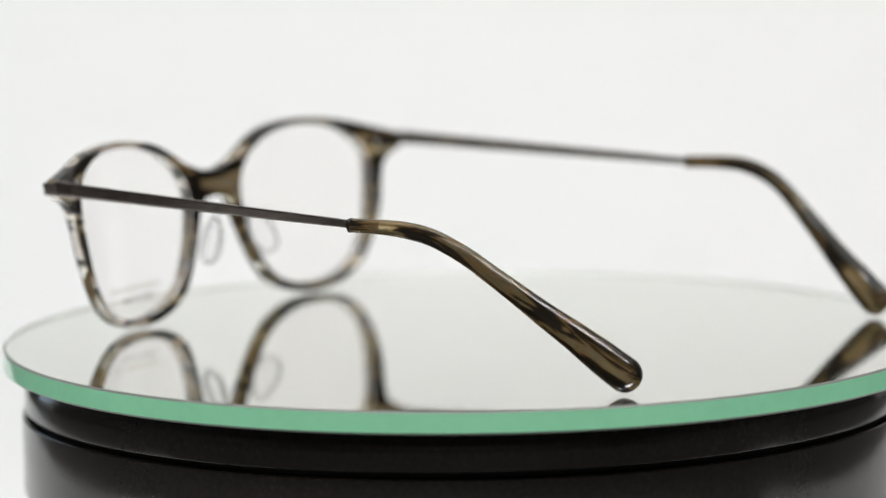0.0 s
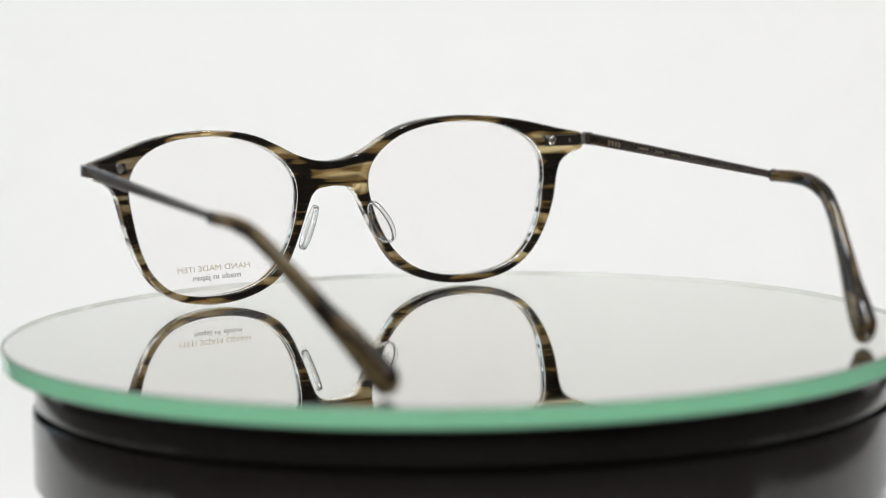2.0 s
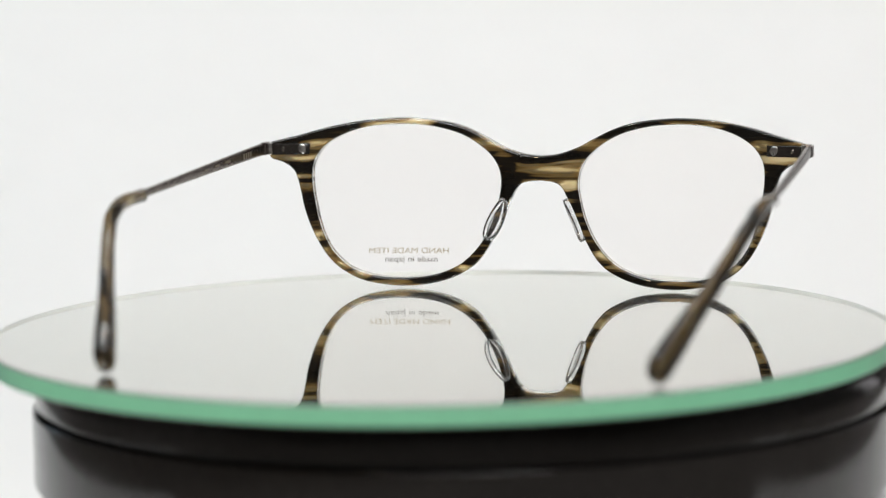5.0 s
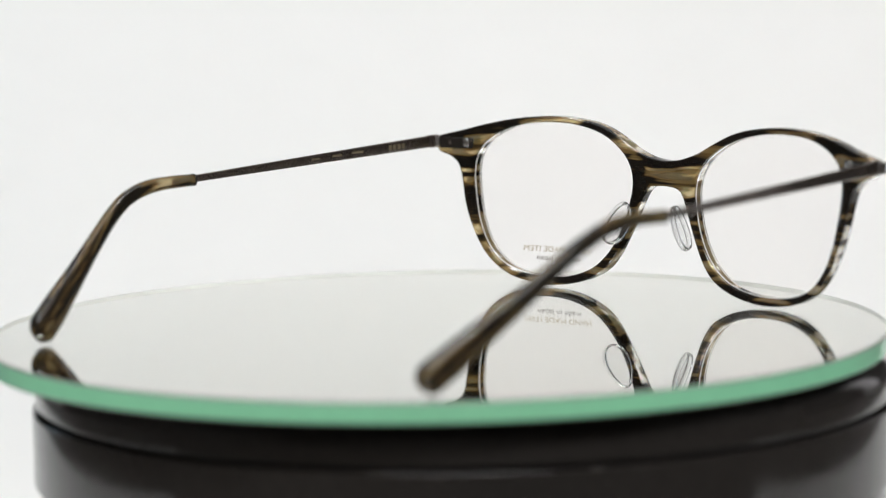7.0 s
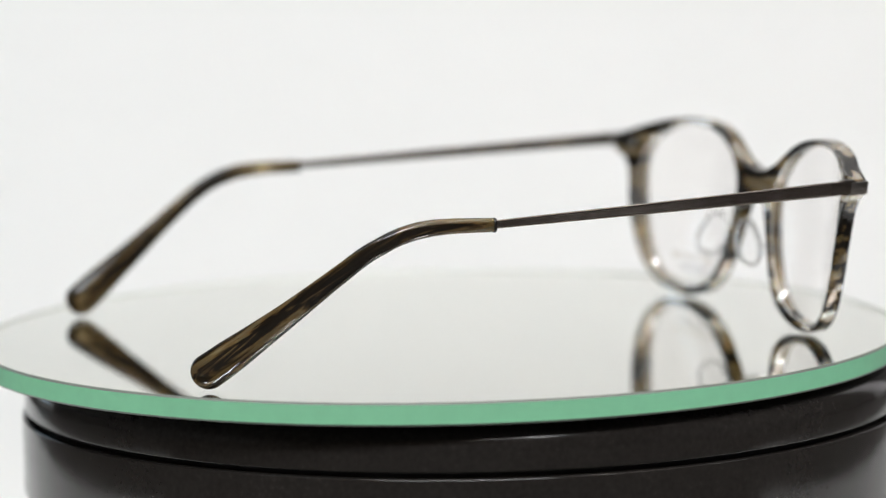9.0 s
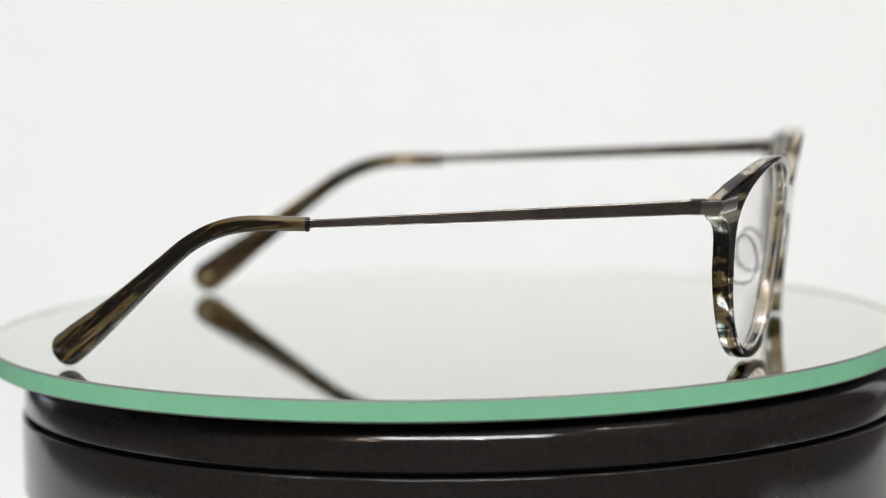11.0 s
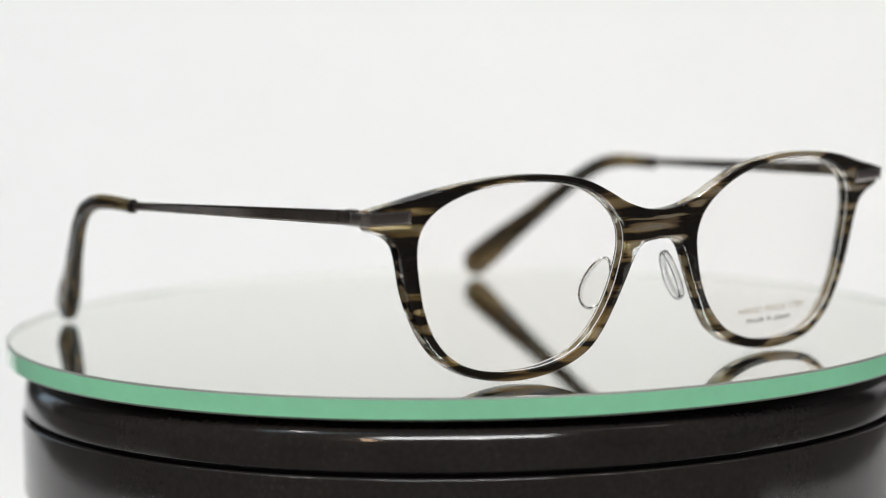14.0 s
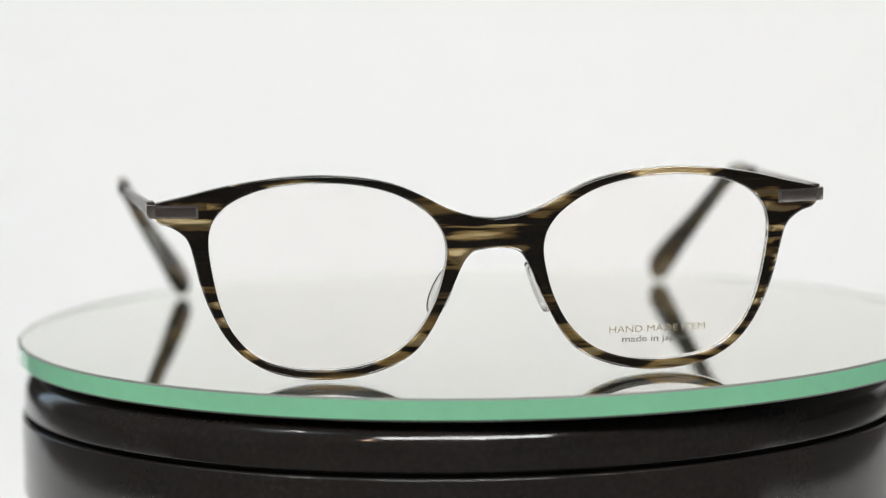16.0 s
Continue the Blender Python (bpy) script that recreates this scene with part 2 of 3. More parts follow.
M_KNOB = plain("grey_plastic", (0.42, 0.42, 0.43), 0.4)
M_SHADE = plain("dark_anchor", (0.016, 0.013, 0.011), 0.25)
M_WORN = plain("worn_gold", (0.13, 0.105, 0.065), 0.4, 0.2)
M_GOLD = plain("gold_print", (0.42, 0.35, 0.22), 0.5, 0.05)
M_INK = plain("dark_print", (0.14, 0.12, 0.10), 0.5, 0.05)


# ---------------------------------------------------------------- mesh helpers
def mesh_from(bm, name, mats, smooth=40):
    me = bpy.data.meshes.new(name)
    bmesh.ops.recalc_face_normals(bm, faces=bm.faces)
    bm.to_mesh(me)
    bm.free()
    for m in mats if isinstance(mats, (list, tuple)) else [mats]:
        me.materials.append(m)
    if smooth:
        me.shade_smooth()
        me.set_sharp_from_angle(angle=radians(smooth))
    return me


def part(name, bm, material, parent, label="", smooth=40):
    ob = new(name, mesh_from(bm, name, material, smooth) if isinstance(bm, bmesh.types.BMesh) else bm)
    ob.parent = parent
    if label:
        tagged(ob, label)
    return ob


def spline(points, n, closed=True):
    """Catmull-Rom through control points, n steps a span."""
    p = [Vector(q) for q in points]
    out, k = [], len(p)
    for i in range(k if closed else k - 1):
        a, b, c, d = (p[(i + j) % k] if closed else p[min(max(i + j, 0), k - 1)] for j in (-1, 0, 1, 2))
        for s in range(n):
            t = s / n
            out.append(0.5 * ((2 * b) + (c - a) * t + (2 * a - 5 * b + 4 * c - d) * t * t + (3 * b - a - 3 * c + d) * t ** 3))
    if not closed:
        out.append(p[-1])
    return out


def lathe(profile, steps, mats, name, mat_of=lambda i: 0, smooth=30):
    """Turn a list of (r, z) about the z axis."""
    bm = bmesh.new()
    rings = []
    for r, z in profile:
        if r < 1e-6:
            rings.append([bm.verts.new((0, 0, z))])
        else:
            rings.append([bm.verts.new((r * math.cos(2 * math.pi * k / steps), r * math.sin(2 * math.pi * k / steps), z)) for k in range(steps)])
    for i in range(len(rings) - 1):
        a, b = rings[i], rings[i + 1]
        for k in range(steps):
            q = (k + 1) % steps
            vs = [a[k], a[q], b[q], b[k]] if len(a) > 1 and len(b) > 1 else ([a[0], b[q], b[k]] if len(a) == 1 else [a[k], a[q], b[0]])
            bm.faces.new(vs).material_index = mat_of(i)
    return mesh_from(bm, name, mats, smooth)


def sweep(stations, ring=20, power=2.6, cap=True):
    """A tube through stations (centre, side axis, up axis, half width, half height) with a superellipse section."""
    bm = bmesh.new()
    flow = bm.verts.layers.float_vector.new("flow")
    rings = []
    run, last = 0.0, stations[0][0]
    for c, sx, up, hw, hh in stations:
        vs = []
        run, last = run + (c - last).length, c
        for k in range(ring):
            a = 2 * math.pi * k / ring
            ca, sa = math.cos(a), math.sin(a)
            vs.append(bm.verts.new(c + sx * hw * math.copysign(abs(ca) ** (2 / power), ca) + up * hh * math.copysign(abs(sa) ** (2 / power), sa)))
            vs[-1][flow] = Vector((sx.x * hw * ca + math.copysign(0.05, c.x), run, hh * sa))
        rings.append(vs)
    for a, b in zip(rings, rings[1:]):
        for k in range(ring):
            bm.faces.new((a[k], a[(k + 1) % ring], b[(k + 1) % ring], b[k]))
    if cap:
        bm.faces.new(rings[0]), bm.faces.new(rings[-1])
    return bm


def box_bm(x0, x1, y0, y1, z0, z1, bevel=0.0, seg=2):
    bm = bmesh.new()
    bmesh.ops.create_cube(bm, size=1)
    for v in bm.verts:
        v.co = Vector(((x0 + x1) / 2 + v.co.x * (x1 - x0), (y0 + y1) / 2 + v.co.y * (y1 - y0), (z0 + z1) / 2 + v.co.z * (z1 - z0)))
    if bevel:
        bmesh.ops.bevel(bm, geom=bm.edges[:], offset=bevel, segments=seg, affect="EDGES", profile=0.5)
    return bm


# ---------------------------------------------------------------- the tent and the room
def build_setting():
    """White sweep: floor, curved back, sides and top of a light tent with an open front; a dim room round it."""
    def sheet(name, strip, x0, x1, label):
        bm = bmesh.new()
        rows = [[bm.verts.new((x, y, z)) for x in np.linspace(x0, x1, 12)] for y, z in strip]
        for a, b in zip(rows, rows[1:]):
            for k in range(11):
                bm.faces.new((a[k], a[k + 1], b[k + 1], b[k]))
        bm.normal_update()
        bmesh.ops.solidify(bm, geom=bm.faces[:], thickness=0.003)
        ob = new(name, mesh_from(bm, name, M_FABRIC))
        return tagged(ob, label, "backdrop", kind="structure")
    floor_z = -0.075
    bend = [(0.35 + 0.45 * math.sin(a), floor_z + 0.45 - 0.45 * math.cos(a)) for a in np.linspace(0, math.pi / 2, 14)]
    strip = [(-0.12, floor_z), (0.0, floor_z), (0.2, floor_z)] + bend + [(0.80, 0.6), (0.80, 0.97)]
    sheet("backdrop", strip, -0.33, 0.33, "smooth white paper sweep behind and under the stand")
    for name, x in (("wall_left", -0.725), ("wall_right", 0.725)):
        tagged(new(name, mesh_from(box_bm(x - 0.004, x + 0.004, 0.50, 0.80, floor_z, 0.97), name, M_FABRIC, 0)),
               "white fabric side of the light tent", "tent wall", kind="structure")
    tagged(new("ceiling", mesh_from(box_bm(-0.73, 0.73, -0.20, 0.81, 0.972, 0.980), "ceiling", M_FABRIC, 0)),
           "white fabric top of the light tent", "tent top", kind="structure")
    tagged(new("floor", mesh_from(box_bm(-2.5, 2.5, -3.0, 2.0, -0.15, -0.08), "floor", M_TABLE, 0)),
           "dark table surface round the tent", "floor", kind="structure")
    for name, b in (("wall_south", (-2.5, 2.5, -3.1, -3.0, -0.15, 2.2)), ("wall_north", (-2.5, 2.5, 2.0, 2.1, -0.15, 2.2)),
                    ("wall_west", (-2.6, -2.5, -3.0, 2.0, -0.15, 2.2)), ("wall_east", (2.5, 2.6, -3.0, 2.0, -0.15, 2.2)),
                    ("room_ceiling", (-2.5, 2.5, -3.0, 2.0, 2.2, 2.3))):
        tagged(new(name, mesh_from(box_bm(*b), name, M_ROOM, 0)), "plain dim grey wall of the room", "wall", kind="structure")


# ---------------------------------------------------------------- the stand
DISC_T, DISC_R = 4.8 * MM, 104.9 * MM


def build_turntable():
    base = new("turntable")
    tagged(base, "round black lacquered display turntable with a groove", "turntable")
    r = 99.7 * MM

    def edge(r0, z0, rad, quarter):
        """Rounded edge: quarter 0 from the top to the side, 1 from the side to the underside."""
        out = []
        for a in np.linspace(0, math.pi / 2, 11):
            out.append((r0 - rad + rad * math.sin(a), z0 - rad + rad * math.cos(a)) if quarter == 0 else
                       (r0 - rad + rad * math.cos(a), z0 + rad - rad * math.sin(a)))
        return out
    top = -DISC_T - 0.3 * MM
    platter = [(0, top)] + edge(r, top, 5.8 * MM, 0) + edge(r, -14.7 * MM, 0.4 * MM, 1) + [(0.094, -14.7 * MM)]
    plat = part("platter", lathe(platter, 160, M_BLACK, "platter"), None, base, "glossy black rotating top plate")
    part("groove", lathe([(0.0975, -14.2 * MM), (0.0975, -16.4 * MM)], 128, M_GROOVE, "groove"), None, base, "dark recessed gap")
    drum = [(0.094, -15.8 * MM)] + edge(r + 0.7 * MM, -15.8 * MM, 0.5 * MM, 0) + [(r + 0.7 * MM, -24 * MM)] + edge(r + 0.7 * MM, -33.5 * MM, 0.8 * MM, 1)
    part("drum", lathe(drum + [(0.0975, -33.5 * MM), (0.0975, -34.3 * MM)] + edge(r - 1 * MM, -34.3 * MM, 0.6 * MM, 0)
                       + edge(r - 2 * MM, -75 * MM, 2 * MM, 1) + [(0.0, -75 * MM)], 160, M_BLACK, "drum"), None, base, "glossy black drum")
    part("switch", box_bm(-103.2 * MM, -102.2 * MM, 16 * MM, 22 * MM, -26.4 * MM, -22.8 * MM, 0.3 * MM), M_KNOB, base, "small grey switch cap")
    part("switch_stem", box_bm(-102.3 * MM, -97.5 * MM, 17.5 * MM, 20.5 * MM, -25.4 * MM, -23.8 * MM, 0.2 * MM), M_STEEL, base)
    return plat


def build_disc():
    disc = new("mirror_disc")
    tagged(disc, "round thick mirror with a green glass edge on the black turntable", "mirror")
    b, r, t = 0.45 * MM, DISC_R, DISC_T
    part("glass", lathe([(0, 0), (r - b, 0), (r, -b), (r, -t + b), (r - b, -t), (0, -t)], 256, [M_SHEEN, M_GROUND, M_GREEN, M_GROUND, M_PAINT],
                        "glass", lambda i: i, 20), None, disc, "thick clear glass, green at the edge")
    part("silvering", lathe([(0, -0.55 * MM), (r - 0.02 * MM, -0.55 * MM)], 256, M_SILVER, "silvering"), None, disc, "bright mirror layer under the glass surface")
    # added ring, no real part: paints the bright line reflected at the far edge
    part("far_edge_line", lathe([(r - 0.47 * MM, -0.55 * MM), (r - 0.47 * MM, -0.02 * MM)], 256, M_EDGE_LINE, "far_edge_line"), None, disc, "pale ring added for the light line along the far rim")
    # the disc lies a little off the axis
    for o in disc.children:
        o.location = (-4.1 * MM, -4.4 * MM, 0)
    return disc


# ---------------------------------------------------------------- the eyeglasses (x to the wearer's right, y forward, z up; millimetres)
LIFT = 0.7


def up(z):
    """Height over the disc."""
    return (z - 0.75) * 1.011


INNER = [(58.35, 28.5), (57.7, 33.0), (55.0, 36.6), (50.2, 39.3), (44, 40.9), (36, 41.4), (28, 40.8), (20.5, 38.8), (14.6, 35.3), (11.2, 31.5),
         (10.0, 27.3), (10.6, 22.3), (12.6, 16), (16.0, 10.3), (21, 5.9), (28, 3.4), (36, 2.8), (43, 3.5), (48.8, 5.7), (53.2, 10), (55.9, 15.5), (57.5, 22)]
OUTER = [(0, 33.4), (4.5, 33.9), (9.7, 35.6), (14.5, 38.1), (20, 40.6), (26, 42.1), (34, 42.9), (41, 42.8), (48, 42.1), (55.5, 40.7), (62, 39.0),
         (68.0, 37.6), (69.1, 36.9), (69.2, 34.5), (68.2, 33.2), (65.6, 32.3), (63.2, 30.6), (62, 28.4), (61.1, 25), (60.2, 21), (58.5, 16), (56, 11),
         (53, 7), (49.5, 4.2), (45, 2.1), (39, 0.95), (33, 0.75), (27, 1.5), (21.5, 3.2), (17, 5.8), (13.8, 9.6), (11, 14.7), (8.8, 19.4), (7.2, 23.1),
         (5.8, 25.5), (3.9, 26.8), (0, 27.25)]


def back_y(x, z):
    """Back of the front: bowed to the sides, leaning forward at the top; millimetres, z over the disc."""
    x = abs(x)
    bow = 7.0 * (min(x, 60.0) / 61) ** 3.5 + 0.24 * max(0.0, x - 60.0)
    return 5.2 - bow + (z + LIFT - 22) * 0.13


def flat_curve(loops, extrude, bevel):
    cu = bpy.data.curves.new("outline", "CURVE")
    cu.dimensions, cu.fill_mode, cu.extrude, cu.bevel_depth, cu.bevel_resolution, cu.offset = "2D", "BOTH", extrude - bevel, bevel, 3, -bevel
    for loop in loops:
        s = cu.splines.new("POLY")
        s.points.add(len(loop) - 1)
        for p, q in zip(s.points, loop):
            p.co = (q[0], q[1], 0, 1)
        s.use_cyclic_u = True
    ob = bpy.data.objects.new("outline", cu)
    scene.collection.objects.link(ob)
    me = bpy.data.meshes.new_from_object(ob.evaluated_get(bpy.context.evaluated_depsgraph_get()))
    bm = bmesh.new()
    bm.from_mesh(me)
    bpy.data.objects.remove(ob)
    bpy.data.curves.remove(cu)
    bpy.data.meshes.remove(me)
    bmesh.ops.remove_doubles(bm, verts=bm.verts, dist=0.002)
    return bm


def front_mesh():
    half = [(x, up(z)) for x, z in (tuple(p) for p in spline(OUTER, 5, closed=False))]
    outer = half + [(-x, z) for x, z in reversed(half[1:-1])]
    inner = [(x, up(z)) for x, z in (tuple(p) for p in spline(INNER, 6))]
    bm = flat_curve([outer, inner, [(-x, z) for x, z in inner]], 1.8, 0.55)
    for x in range(-68, 69, 2):
        bmesh.ops.bisect_plane(bm, geom=bm.verts[:] + bm.edges[:] + bm.faces[:], dist=1e-5, plane_co=(x, 0, 0), plane_no=(1, 0, 0))
    depth = bm.verts.layers.float.new("depth")
    for v in bm.verts:
        x, z, d = v.co
        v[depth] = d
        v.co = Vector((x, back_y(x, z) + 1.8 + d, z)) * MM
    return bm


def glint_ring_mesh(side):
    """Ring where lens meets rim, front and back: edge highlight painted as pale colour."""
    loop = [Vector((side * p.x, up(p.y))) for p in spline(INNER, 6)]
    c = Vector((side * 34.5, up(22.0)))
    bm = bmesh.new()
    for off in (2.75, 0.85):
        rings = []
        for p in loop:
            n = (p - c).normalized()
            y = back_y(p.x, p.y) + off
            rings.append([bm.verts.new(Vector((p.x + n.x * (0.04 + 0.15 * math.cos(a)), y + 0.15 * math.sin(a), p.y + n.y * (0.04 + 0.15 * math.cos(a)))) * MM)
                          for a in (0, 1.05, 2.09, 3.14, 4.19, 5.24)])
        for i, a in enumerate(rings):
            b = rings[(i + 1) % len(rings)]
            for k in range(6):
                bm.faces.new((a[k], a[(k + 1) % 6], b[(k + 1) % 6], b[k]))
    return bm


def lens_mesh(side):
    """Thin curved demo lens that fills the rim's opening."""
    loop = spline(INNER, 6)
    c = Vector((34.5, 22.0))
    bm = bmesh.new()
    faces = []
    for front in (1, -1):
        rings = []
        for s in np.linspace(0, 1, 9)[1:]:
            row = []
            for p in loop:
                q = c + (p - c) * s * 1.012
                x, z = side * q.x, up(q.y)
                bulge = 1.1 * (1 - s * s)
                row.append(bm.verts.new(Vector((x, back_y(x, z) + 1.4 + bulge + front * 0.6, z)) * MM))
            rings.append(row)
        mid = bm.verts.new(Vector((side * c.x, back_y(c.x, c.y - LIFT) + 2.5 + front * 0.6, c.y - LIFT)) * MM)
        k = len(loop)
        for i in range(k):
            bm.faces.new((mid, rings[0][i], rings[0][(i + 1) % k]))
        for a, b in zip(rings, rings[1:]):
            for i in range(k):
                bm.faces.new((a[i], a[(i + 1) % k], b[(i + 1) % k], b[i]))
        faces.append(rings[-1])
    k = len(loop)
    for i in range(k):
        bm.faces.new((faces[0][i], faces[0][(i + 1) % k], faces[1][(i + 1) % k], faces[1][i]))
    return bm


def print_mesh(text, size, cx, cz, width, weight):
    """Writing on the front of the lens, readable from before it."""
    cu = bpy.data.curves.new("writing", "FONT")
    cu.body, cu.size, cu.align_x, cu.offset = text, size, "CENTER", weight
    ob = bpy.data.objects.new("writing", cu)
    scene.collection.objects.link(ob)
    me = bpy.data.meshes.new_from_object(ob.evaluated_get(bpy.context.evaluated_depsgraph_get()))
    bpy.data.objects.remove(ob)
    bm = bmesh.new()
    bm.from_mesh(me)
    bpy.data.meshes.remove(me)
    xs = [v.co.x for v in bm.verts]
    k = width / (max(xs) - min(xs))
    for v in bm.verts:
        x, z = cx - v.co.x * k, cz + v.co.y
        s = max(abs(abs(x) - 34.5) / 24, abs(z + LIFT - 22) / 19.5)
        v.co = Vector((x, back_y(x, z) + 1.4 + 1.1 * (1 - s * s) + 0.64, z)) * MM
    return bm


def pad_pose(side):
    return pose(side * 10.1, 0.2, 17.5) @ pose(0, 0, 0, 0, -22 * side, 0) @ pose(0, 0, 0, -6, 0, 16 * side)


def pad_bead_mesh(side):
    """Thick rounded edge of the pad."""
    bm, rings, turn = bmesh.new(), [], pad_pose(side)
    for i in range(48):
        a = 2 * math.pi * i / 48
        z = math.sin(a)
        y = math.cos(a) * 3.35 * (1.0 - 0.20 * z)
        out = Vector((0, y / 3.35, z)).normalized()
        rings.append([bm.verts.new((turn @ (Vector((0, y, z * 5.55)) + out * 0.34 * math.cos(q) + Vector((0.75 * math.sin(q), 0, 0)))) * MM)
                      for q in np.linspace(0, 2 * math.pi, 11)[:-1]])
    for i, a in enumerate(rings):
        b = rings[(i + 1) % 48]
        for k in range(10):
            bm.faces.new((a[k], a[(k + 1) % 10], b[(k + 1) % 10], b[k]))
    return bm


def pad_mesh(side):
    """Clear drop-shaped nose pad: a thick plate with rounded edges, hollowed on its inner face, set against the rim."""
    turn = pad_pose(side)
    bm = bmesh.new()
    bmesh.ops.create_uvsphere(bm, u_segments=36, v_segments=24, radius=1.0)
    for v in bm.verts:
        x, y, z = v.co
        flat = math.copysign(abs(x) ** 0.55, x)
        v.co = Vector((side * (flat * 0.55 - 0.30 * (1 - y * y) * (1 - z * z)), y * 3.2 * (1.0 - 0.20 * z), z * 5.4))
    for v in bm.verts:
        v.co = (turn @ v.co) * MM
    return bm


TIP_LINE = [(-83.0, 32.3), (-92, 32.2), (-98, 31.6), (-103.5, 30.0), (-109, 27.0), (-114, 23.2), (-119, 19.2), (-124.5, 14.9), (-130, 10.8),
            (-135, 7.2), (-139.2, 4.3)]
TIP_HIGH = [1.45, 1.6, 1.75, 1.8, 1.85, 1.95, 2.2, 2.6, 3.1, 3.6, 3.75]
TIP_WIDE = [1.35, 1.4, 1.45, 1.5, 1.5, 1.55, 1.65, 1.8, 2.05, 2.3, 2.3]


def temple_x(y, xj, xt):
    """Distance from the middle along the temple."""
    if y > -83:
        return 69.6 + (xj - 69.6) * (-y / 83) ** 0.8 if y < 0 else 69.6
    s = np.interp(-y, [83, 97, 106, 113, 122, 130, 138, 146], [0, 0.0, 0.075, 0.24, 0.51, 0.77, 1.0, 1.22])
    return xj + (xt - xj) * float(s)


def build_temple(glasses, side, xj, xt):
    # metal bar, tapering to the rear
    st = []
    for y in np.linspace(-2.0, -90.0, 46):
        z = 35.65 - 0.041 * -y
        hh = np.interp(-y, [0, 8, 83, 90], [1.55, 1.5, 0.85, 0.8])
        hw = np.interp(-y, [0, 8, 83, 90], [0.75, 0.6, 0.55, 0.5])
        st.append((Vector((side * temple_x(y, xj, xt), y, z)) * MM, Vector((1, 0, 0)), Vector((0, 0, 1)), hw * MM, hh * MM))
    bar = part("temple", sweep(st, ring=20, power=5.0), M_METAL, glasses, "slim antique pewter metal temple")
    # engraved strip on the outer face
    bm = bmesh.new()
    rows = []
    for y in np.linspace(-7, -82, 40):
        z = 35.65 - 0.041 * -y
        hh = np.interp(-y, [0, 8, 83], [1.5, 1.45, 0.85]) * 0.62
        hw = np.interp(-y, [0, 8, 83], [0.75, 0.6, 0.55]) + 0.03
        x = side * (temple_x(y, xj, xt) + hw)
        rows.append([bm.verts.new(Vector((x, y, z + s * hh)) * MM) for s in (-1, 1)] + [bm.verts.new(Vector((x - side * 0.12, y, z + s * hh)) * MM) for s in (1, -1)])
    for a, b in zip(rows, rows[1:]):
        for i in range(3):
            bm.faces.new((a[i], a[i + 1], b[i + 1], b[i]))
    part("engraving", bm, M_KNURL, bar, "finely knurled pewter strip")
    # plastic sleeve: bend and paddle
    line = spline([Vector((p[0], p[1], h)) for p, h in zip(TIP_LINE, TIP_HIGH)], 5, closed=False)
    wide = spline([Vector((w, 0, 0)) for w in TIP_WIDE], 5, closed=False)
    longer, hump = (0.6, (0.12, 0.15, 0.7, 0.9, 0.75, 0.3, 0)) if side > 0 else (1.6, (0.0, 0.0, 0.1, 0.4, 0.8, 0.8, 0.3))
    cents = []
    for q in line:
        y = q.x - longer * min(1.0, max(0.0, (-q.x - 95) / 40))
        cents.append(Vector((side * temple_x(y, xj, xt), y, q.y - 0.3 + float(np.interp(-q.x, [80, 83, 98, 109, 119, 130, 138], hump)))))
    st = []
    for i, (c, q, w) in enumerate(zip(cents, line, wide)):
        d = (cents[min(i + 1, len(cents) - 1)] - cents[max(i - 1, 0)]).normalized()
        sx = Vector((1, 0, 0)) - d * d.x
        sx.normalize()
        up = d.cross(sx) if d.cross(sx).z > 0 or abs(d.z) > 0.9 else -d.cross(sx)
        st.append([c, sx, up, w.x, q.z, d])
    first = st[0]
    st = [[first[0], first[1], first[2], first[3] * k, first[4] * k, first[5]] for k in (0.72, 0.92)] + \
         [[first[0] + first[5] * 0.3, first[1], first[2], first[3], first[4], first[5]]] + st[1:]
    c, sx, up, hw, hh, d = st[-1]
    for a in np.linspace(0.2, 1.5, 7):
        st.append([c + d * (hh * 0.95 * math.sin(a)), sx, up, hw * math.cos(a) ** 0.8, hh * math.cos(a), d])
    bm = sweep([(s[0] * MM, s[1], s[2], s[3] * MM, s[4] * MM) for s in st], ring=24, power=2.5)
    zmin = min(v.co.z for v in bm.verts)
    # the end rests on the glass
    for v in bm.verts:
        s = max(0.0, (-v.co.y / MM - 100) / 40)
        v.co.z -= zmin * min(1.0, s)
    part("temple_tip", bm, M_TIP, bar, "glossy dark horn-coloured acetate tip with pale streaks")
    # dark collar where bar and sleeve meet
    c, sx, up = first[0], first[1], first[2]
    collar = [(c + first[5] * d, sx, up, first[3] * k, first[4] * k) for d, k in ((-0.35, 0.80), (-0.3, 0.95), (-0.1, 1.06), (0.25, 1.06), (0.4, 0.98))]
    part("collar", sweep([(a * MM, b, u, w * MM, h * MM) for a, b, u, w, h in collar], ring=24, power=2.5), M_SHADE, bar, "dark end of the sleeve")
    # worn writing on the inner face, as bars
    bars = [(-13.0 - 1.5 * k, 1.1, 1.3) for k in range(4)] + [(-24.5, 7.0, 0.55), (-33.0, 5.0, 0.55), (-41.0, 4.0, 0.5)]
    for y, long, tall in bars:
        z = 35.65 + 0.041 * y
        x = side * (temple_x(y - long / 2, xj, xt) - 0.60)
        part("inscription", box_bm((x - 0.03) * MM, (x + 0.03) * MM, (y - long) * MM, y * MM, (z - tall / 2) * MM, (z + tall / 2) * MM), M_WORN, bar, "worn gold writing", 0)
    # hinge block and barrel
    barrel = bmesh.new()
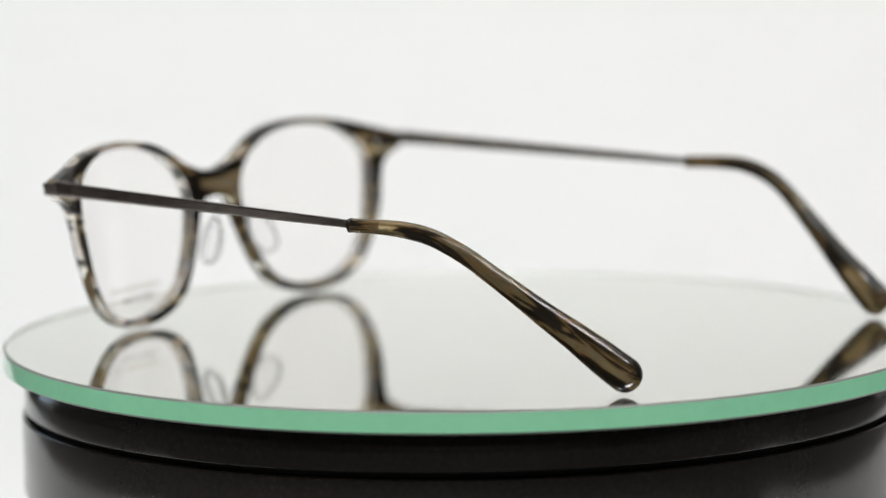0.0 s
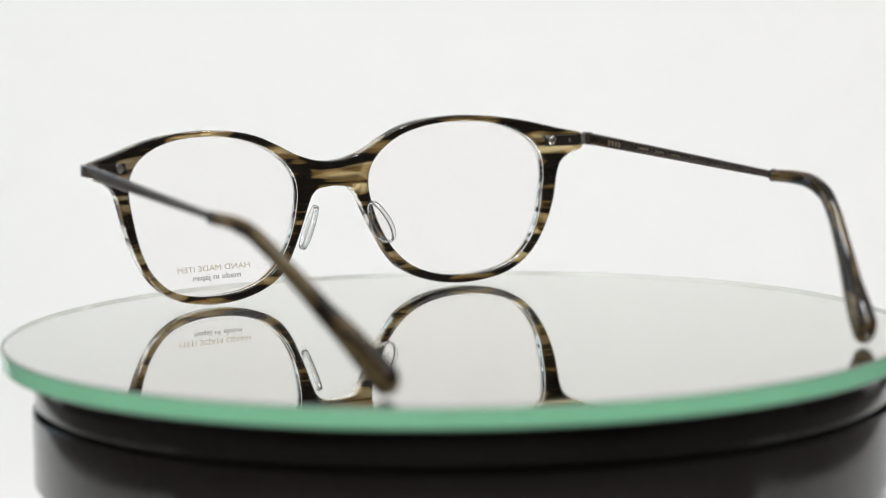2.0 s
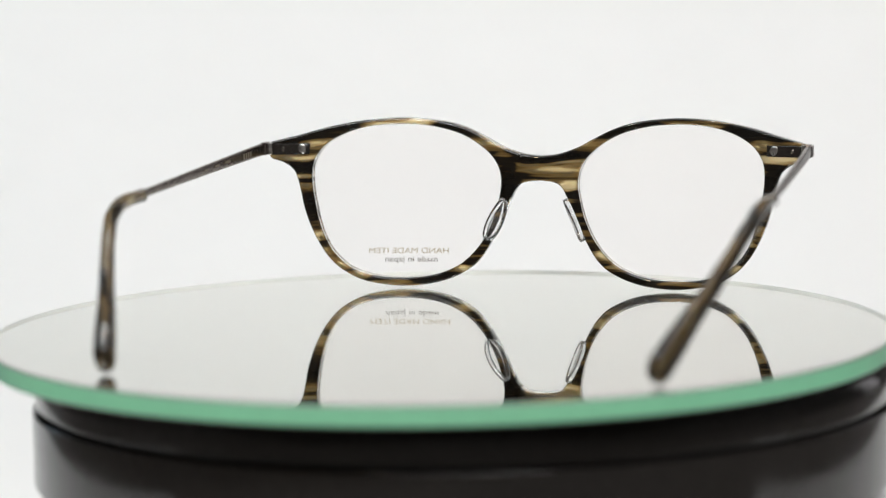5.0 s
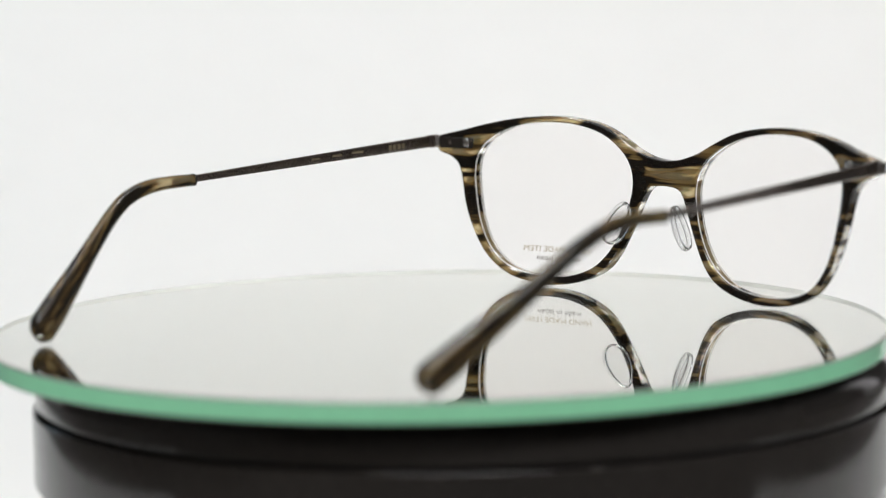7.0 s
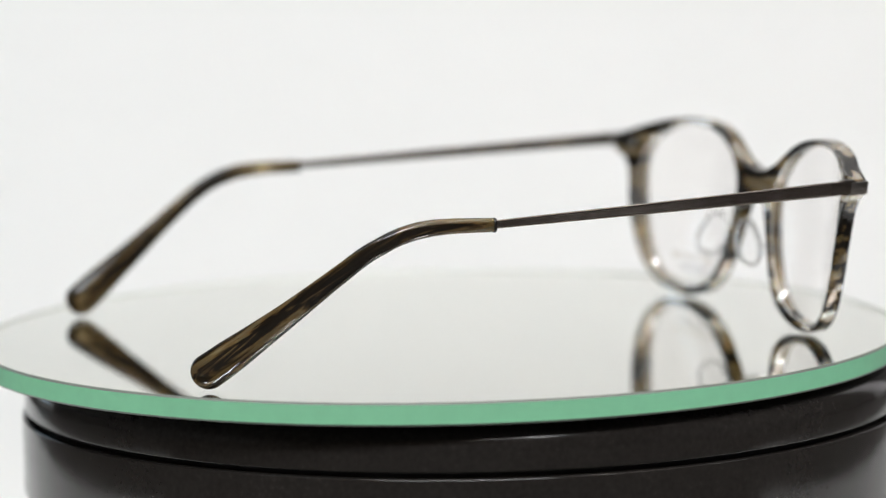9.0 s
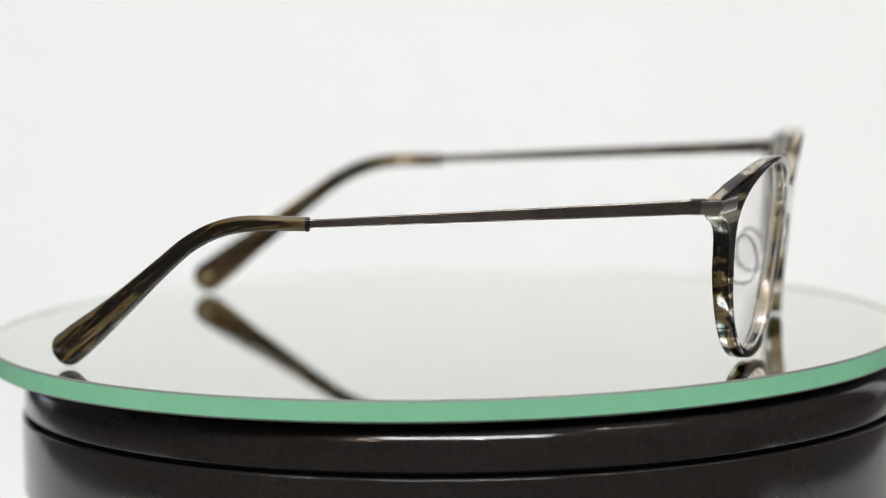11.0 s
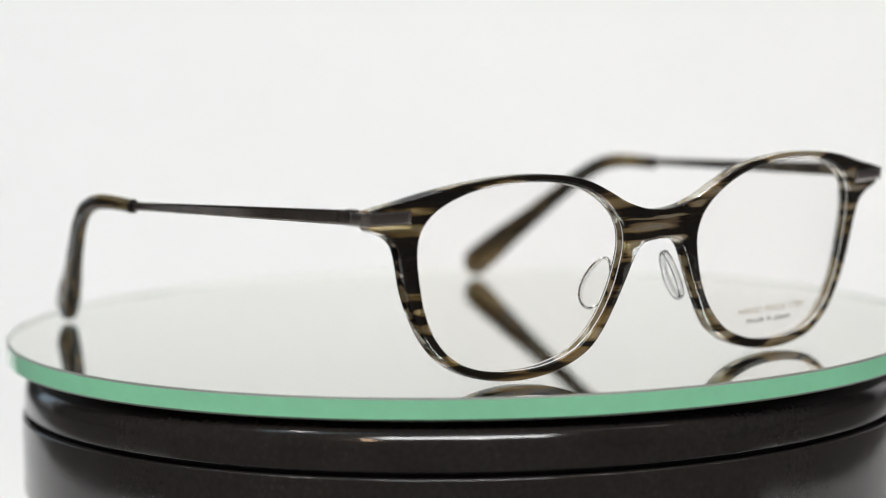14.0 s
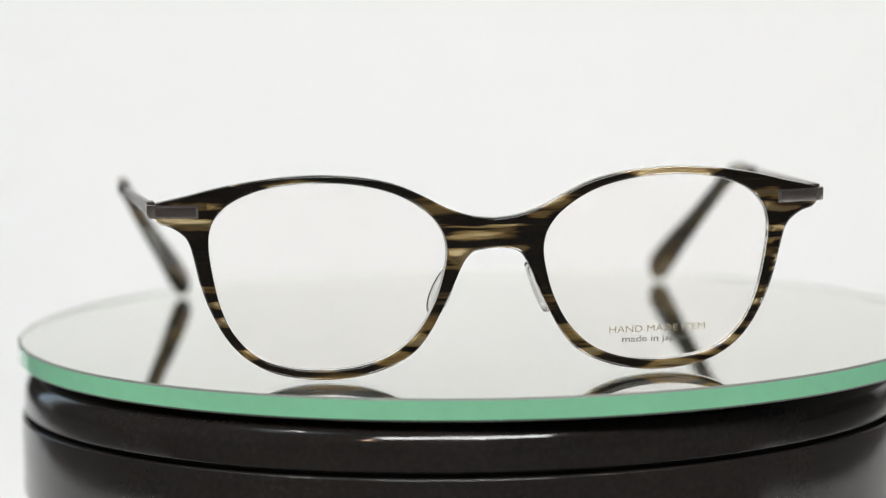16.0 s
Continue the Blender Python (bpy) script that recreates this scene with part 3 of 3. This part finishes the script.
    bmesh.ops.create_cone(barrel, cap_ends=True, segments=20, radius1=0.85 * MM, radius2=0.85 * MM, depth=2.9 * MM,
                          matrix=pose(side * 68.7 * MM, -2.4 * MM, 35.5 * MM))
    bmesh.ops.bevel(barrel, geom=[e for e in barrel.edges if e.calc_face_angle(0) > 1.0], offset=0.12 * MM, segments=2, affect="EDGES", profile=0.5)
    part("hinge_barrel", barrel, M_STEEL, bar, "small steel hinge barrel")
    part("hinge", box_bm((side * 69.7 - 0.8) * MM, (side * 69.7 + 0.8) * MM, -4.6 * MM, -1.2 * MM, 33.9 * MM, 37.2 * MM, 0.35 * MM), M_METAL, bar)
    return bar


def plate_mesh(side, x0=60.2, x1=69.4, hh=1.4, proud=0.3, wrap=True):
    """Metal inlay on the corner of the front, bent round the end."""
    path = []
    for x in np.linspace(x0, x1, 12):
        path.append((x, back_y(x, 35 - LIFT) + 3.62))
    x, y = path[-1]
    if wrap:
        for a in np.linspace(0.2, math.pi / 2, 6):
            path.append((x + 1.0 * math.sin(a), y - 1.0 + 1.0 * math.cos(a)))
        path.append((x + 1.0, -2.4))
    bm = bmesh.new()
    rows = []
    zc = 35.35
    for i, (px, py) in enumerate(path):
        d = Vector(path[min(i + 1, len(path) - 1)]) - Vector(path[max(i - 1, 0)])
        n = Vector((-d.y, d.x)).normalized()
        rows.append([bm.verts.new(Vector((side * (px + k * n.x), py + k * n.y + h * 0.13, zc + h)) * MM) for k, h in ((proud, hh), (proud, -hh), (-0.6, -hh), (-0.6, hh))])
    for a, b in zip(rows, rows[1:]):
        for k in range(4):
            bm.faces.new((a[k], a[(k + 1) % 4], b[(k + 1) % 4], b[k]))
    bm.faces.new(rows[0]), bm.faces.new(rows[-1])
    bmesh.ops.recalc_face_normals(bm, faces=bm.faces)
    bmesh.ops.bevel(bm, geom=[e for e in bm.edges if e.is_manifold and e.calc_face_angle(0) > 0.9], offset=0.16 * MM, segments=2, affect="EDGES", profile=0.5)
    return bm


def anchor_mesh(side):
    """Flat plate let into the back of the corner, under the rivets."""
    bm = box_bm(58.9, 68.3, -0.10, 0.5, 33.8, 36.6, 0.1, 1)
    bmesh.ops.subdivide_edges(bm, edges=[e for e in bm.edges if abs(e.verts[0].co.x - e.verts[1].co.x) > 5], cuts=6)
    for v in bm.verts:
        x, y, z = v.co
        v.co = Vector((side * x, back_y(x, z) + y, z)) * MM
    return bm


def rivet_mesh(side, x, z, r, proud):
    bm = bmesh.new()
    bmesh.ops.create_uvsphere(bm, u_segments=18, v_segments=10, radius=1.0)
    y = back_y(x, z)
    for v in bm.verts:
        v.co = Vector((side * x + v.co.x * r, y + v.co.y * proud, z + v.co.z * r)) * MM
    return bm


def build_eyeglasses():
    g = new("eyeglasses")
    tagged(g, "eyeglasses with streaked dark acetate front and open slim metal temples", "eyeglasses")
    part("front_frame", front_mesh(), M_HORN, g, "glossy black and beige streaked acetate frame front", 35)
    for side in (1, -1):
        lens = part("lens", lens_mesh(side), M_LENS, g, "clear demo lens" if side > 0 else "clear demo lens with small gold and dark print")
        lens.visible_shadow = False
        part("edge_glint", glint_ring_mesh(side), M_GLINT, lens, "pale ring at the lens edge, painted as its highlight")
        if side < 0:
            part("print", print_mesh("HAND MADE ITEM", 2.0, -34.3, 8.0, 20.6, -0.010), M_GOLD, lens, "small gold printed words", 0)
            part("print", print_mesh("made in japan", 1.9, -33.6, 5.9, 13.6, 0.004), M_INK, lens, "small dark printed words", 0)
        pad = part("nose_pad", pad_mesh(side), M_PAD, g, "clear drop-shaped nose pad")
        part("pad_edge", pad_bead_mesh(side), M_BEAD, pad, "thick clear rounded edge of the pad")
        plate = part("end_plate", plate_mesh(side), M_PLATE, g, "brushed pewter metal inlay", 30)
        part("plate_inset", plate_mesh(side, 60.75, 68.9, 1.05, 0.36, False), M_INSET, plate, "darker satin pewter panel", 30)
        part("anchor", anchor_mesh(side), M_SHADE, g, "dark metal anchor plate behind the rivets")
        part("rivet", rivet_mesh(side, 61.0, 35.2, 1.25, 0.35), M_STEEL, g, "bright round steel rivet")
        part("rivet", rivet_mesh(side, 65.6, 35.2, 0.55, 0.2), M_METAL, g)
        build_temple(g, side, 72.6 if side > 0 else 74.9, 58.3 if side > 0 else 64.5)
    return g


build_setting()
PLATTER = build_turntable()
DISC = build_disc()
GLASSES = build_eyeglasses()


# ---------------------------------------------------------------- movement
def turned(t):
    """Pose of all that turns with the platter, with its slight wobble."""
    return pose(0, 0, 0, 0, 0, SPIN_START - SPIN * t) @ pose(0, 0, 0, 0.19, -0.09, 0)


def motions():
    walk(FOCUS, [(0.0, FOCUS_NEAR), (1.2, FOCUS_NEAR), (1.3, FOCUS_FAR), (7.5, FOCUS_FAR), (7.6, FOCUS_NEAR), (16.0, FOCUS_NEAR)])
    steps = [i * 0.5 for i in range(33)]
    walk(DISC, [(t, turned(t)) for t in steps])
    walk(GLASSES, [(t, turned(t) @ pose(3.0 * MM, 64.9 * MM, 0)) for t in steps])
    walk(PLATTER, [(t, pose(0, 0, 0, 0, 0, SPIN_START - SPIN * t)) for t in steps])


motions()
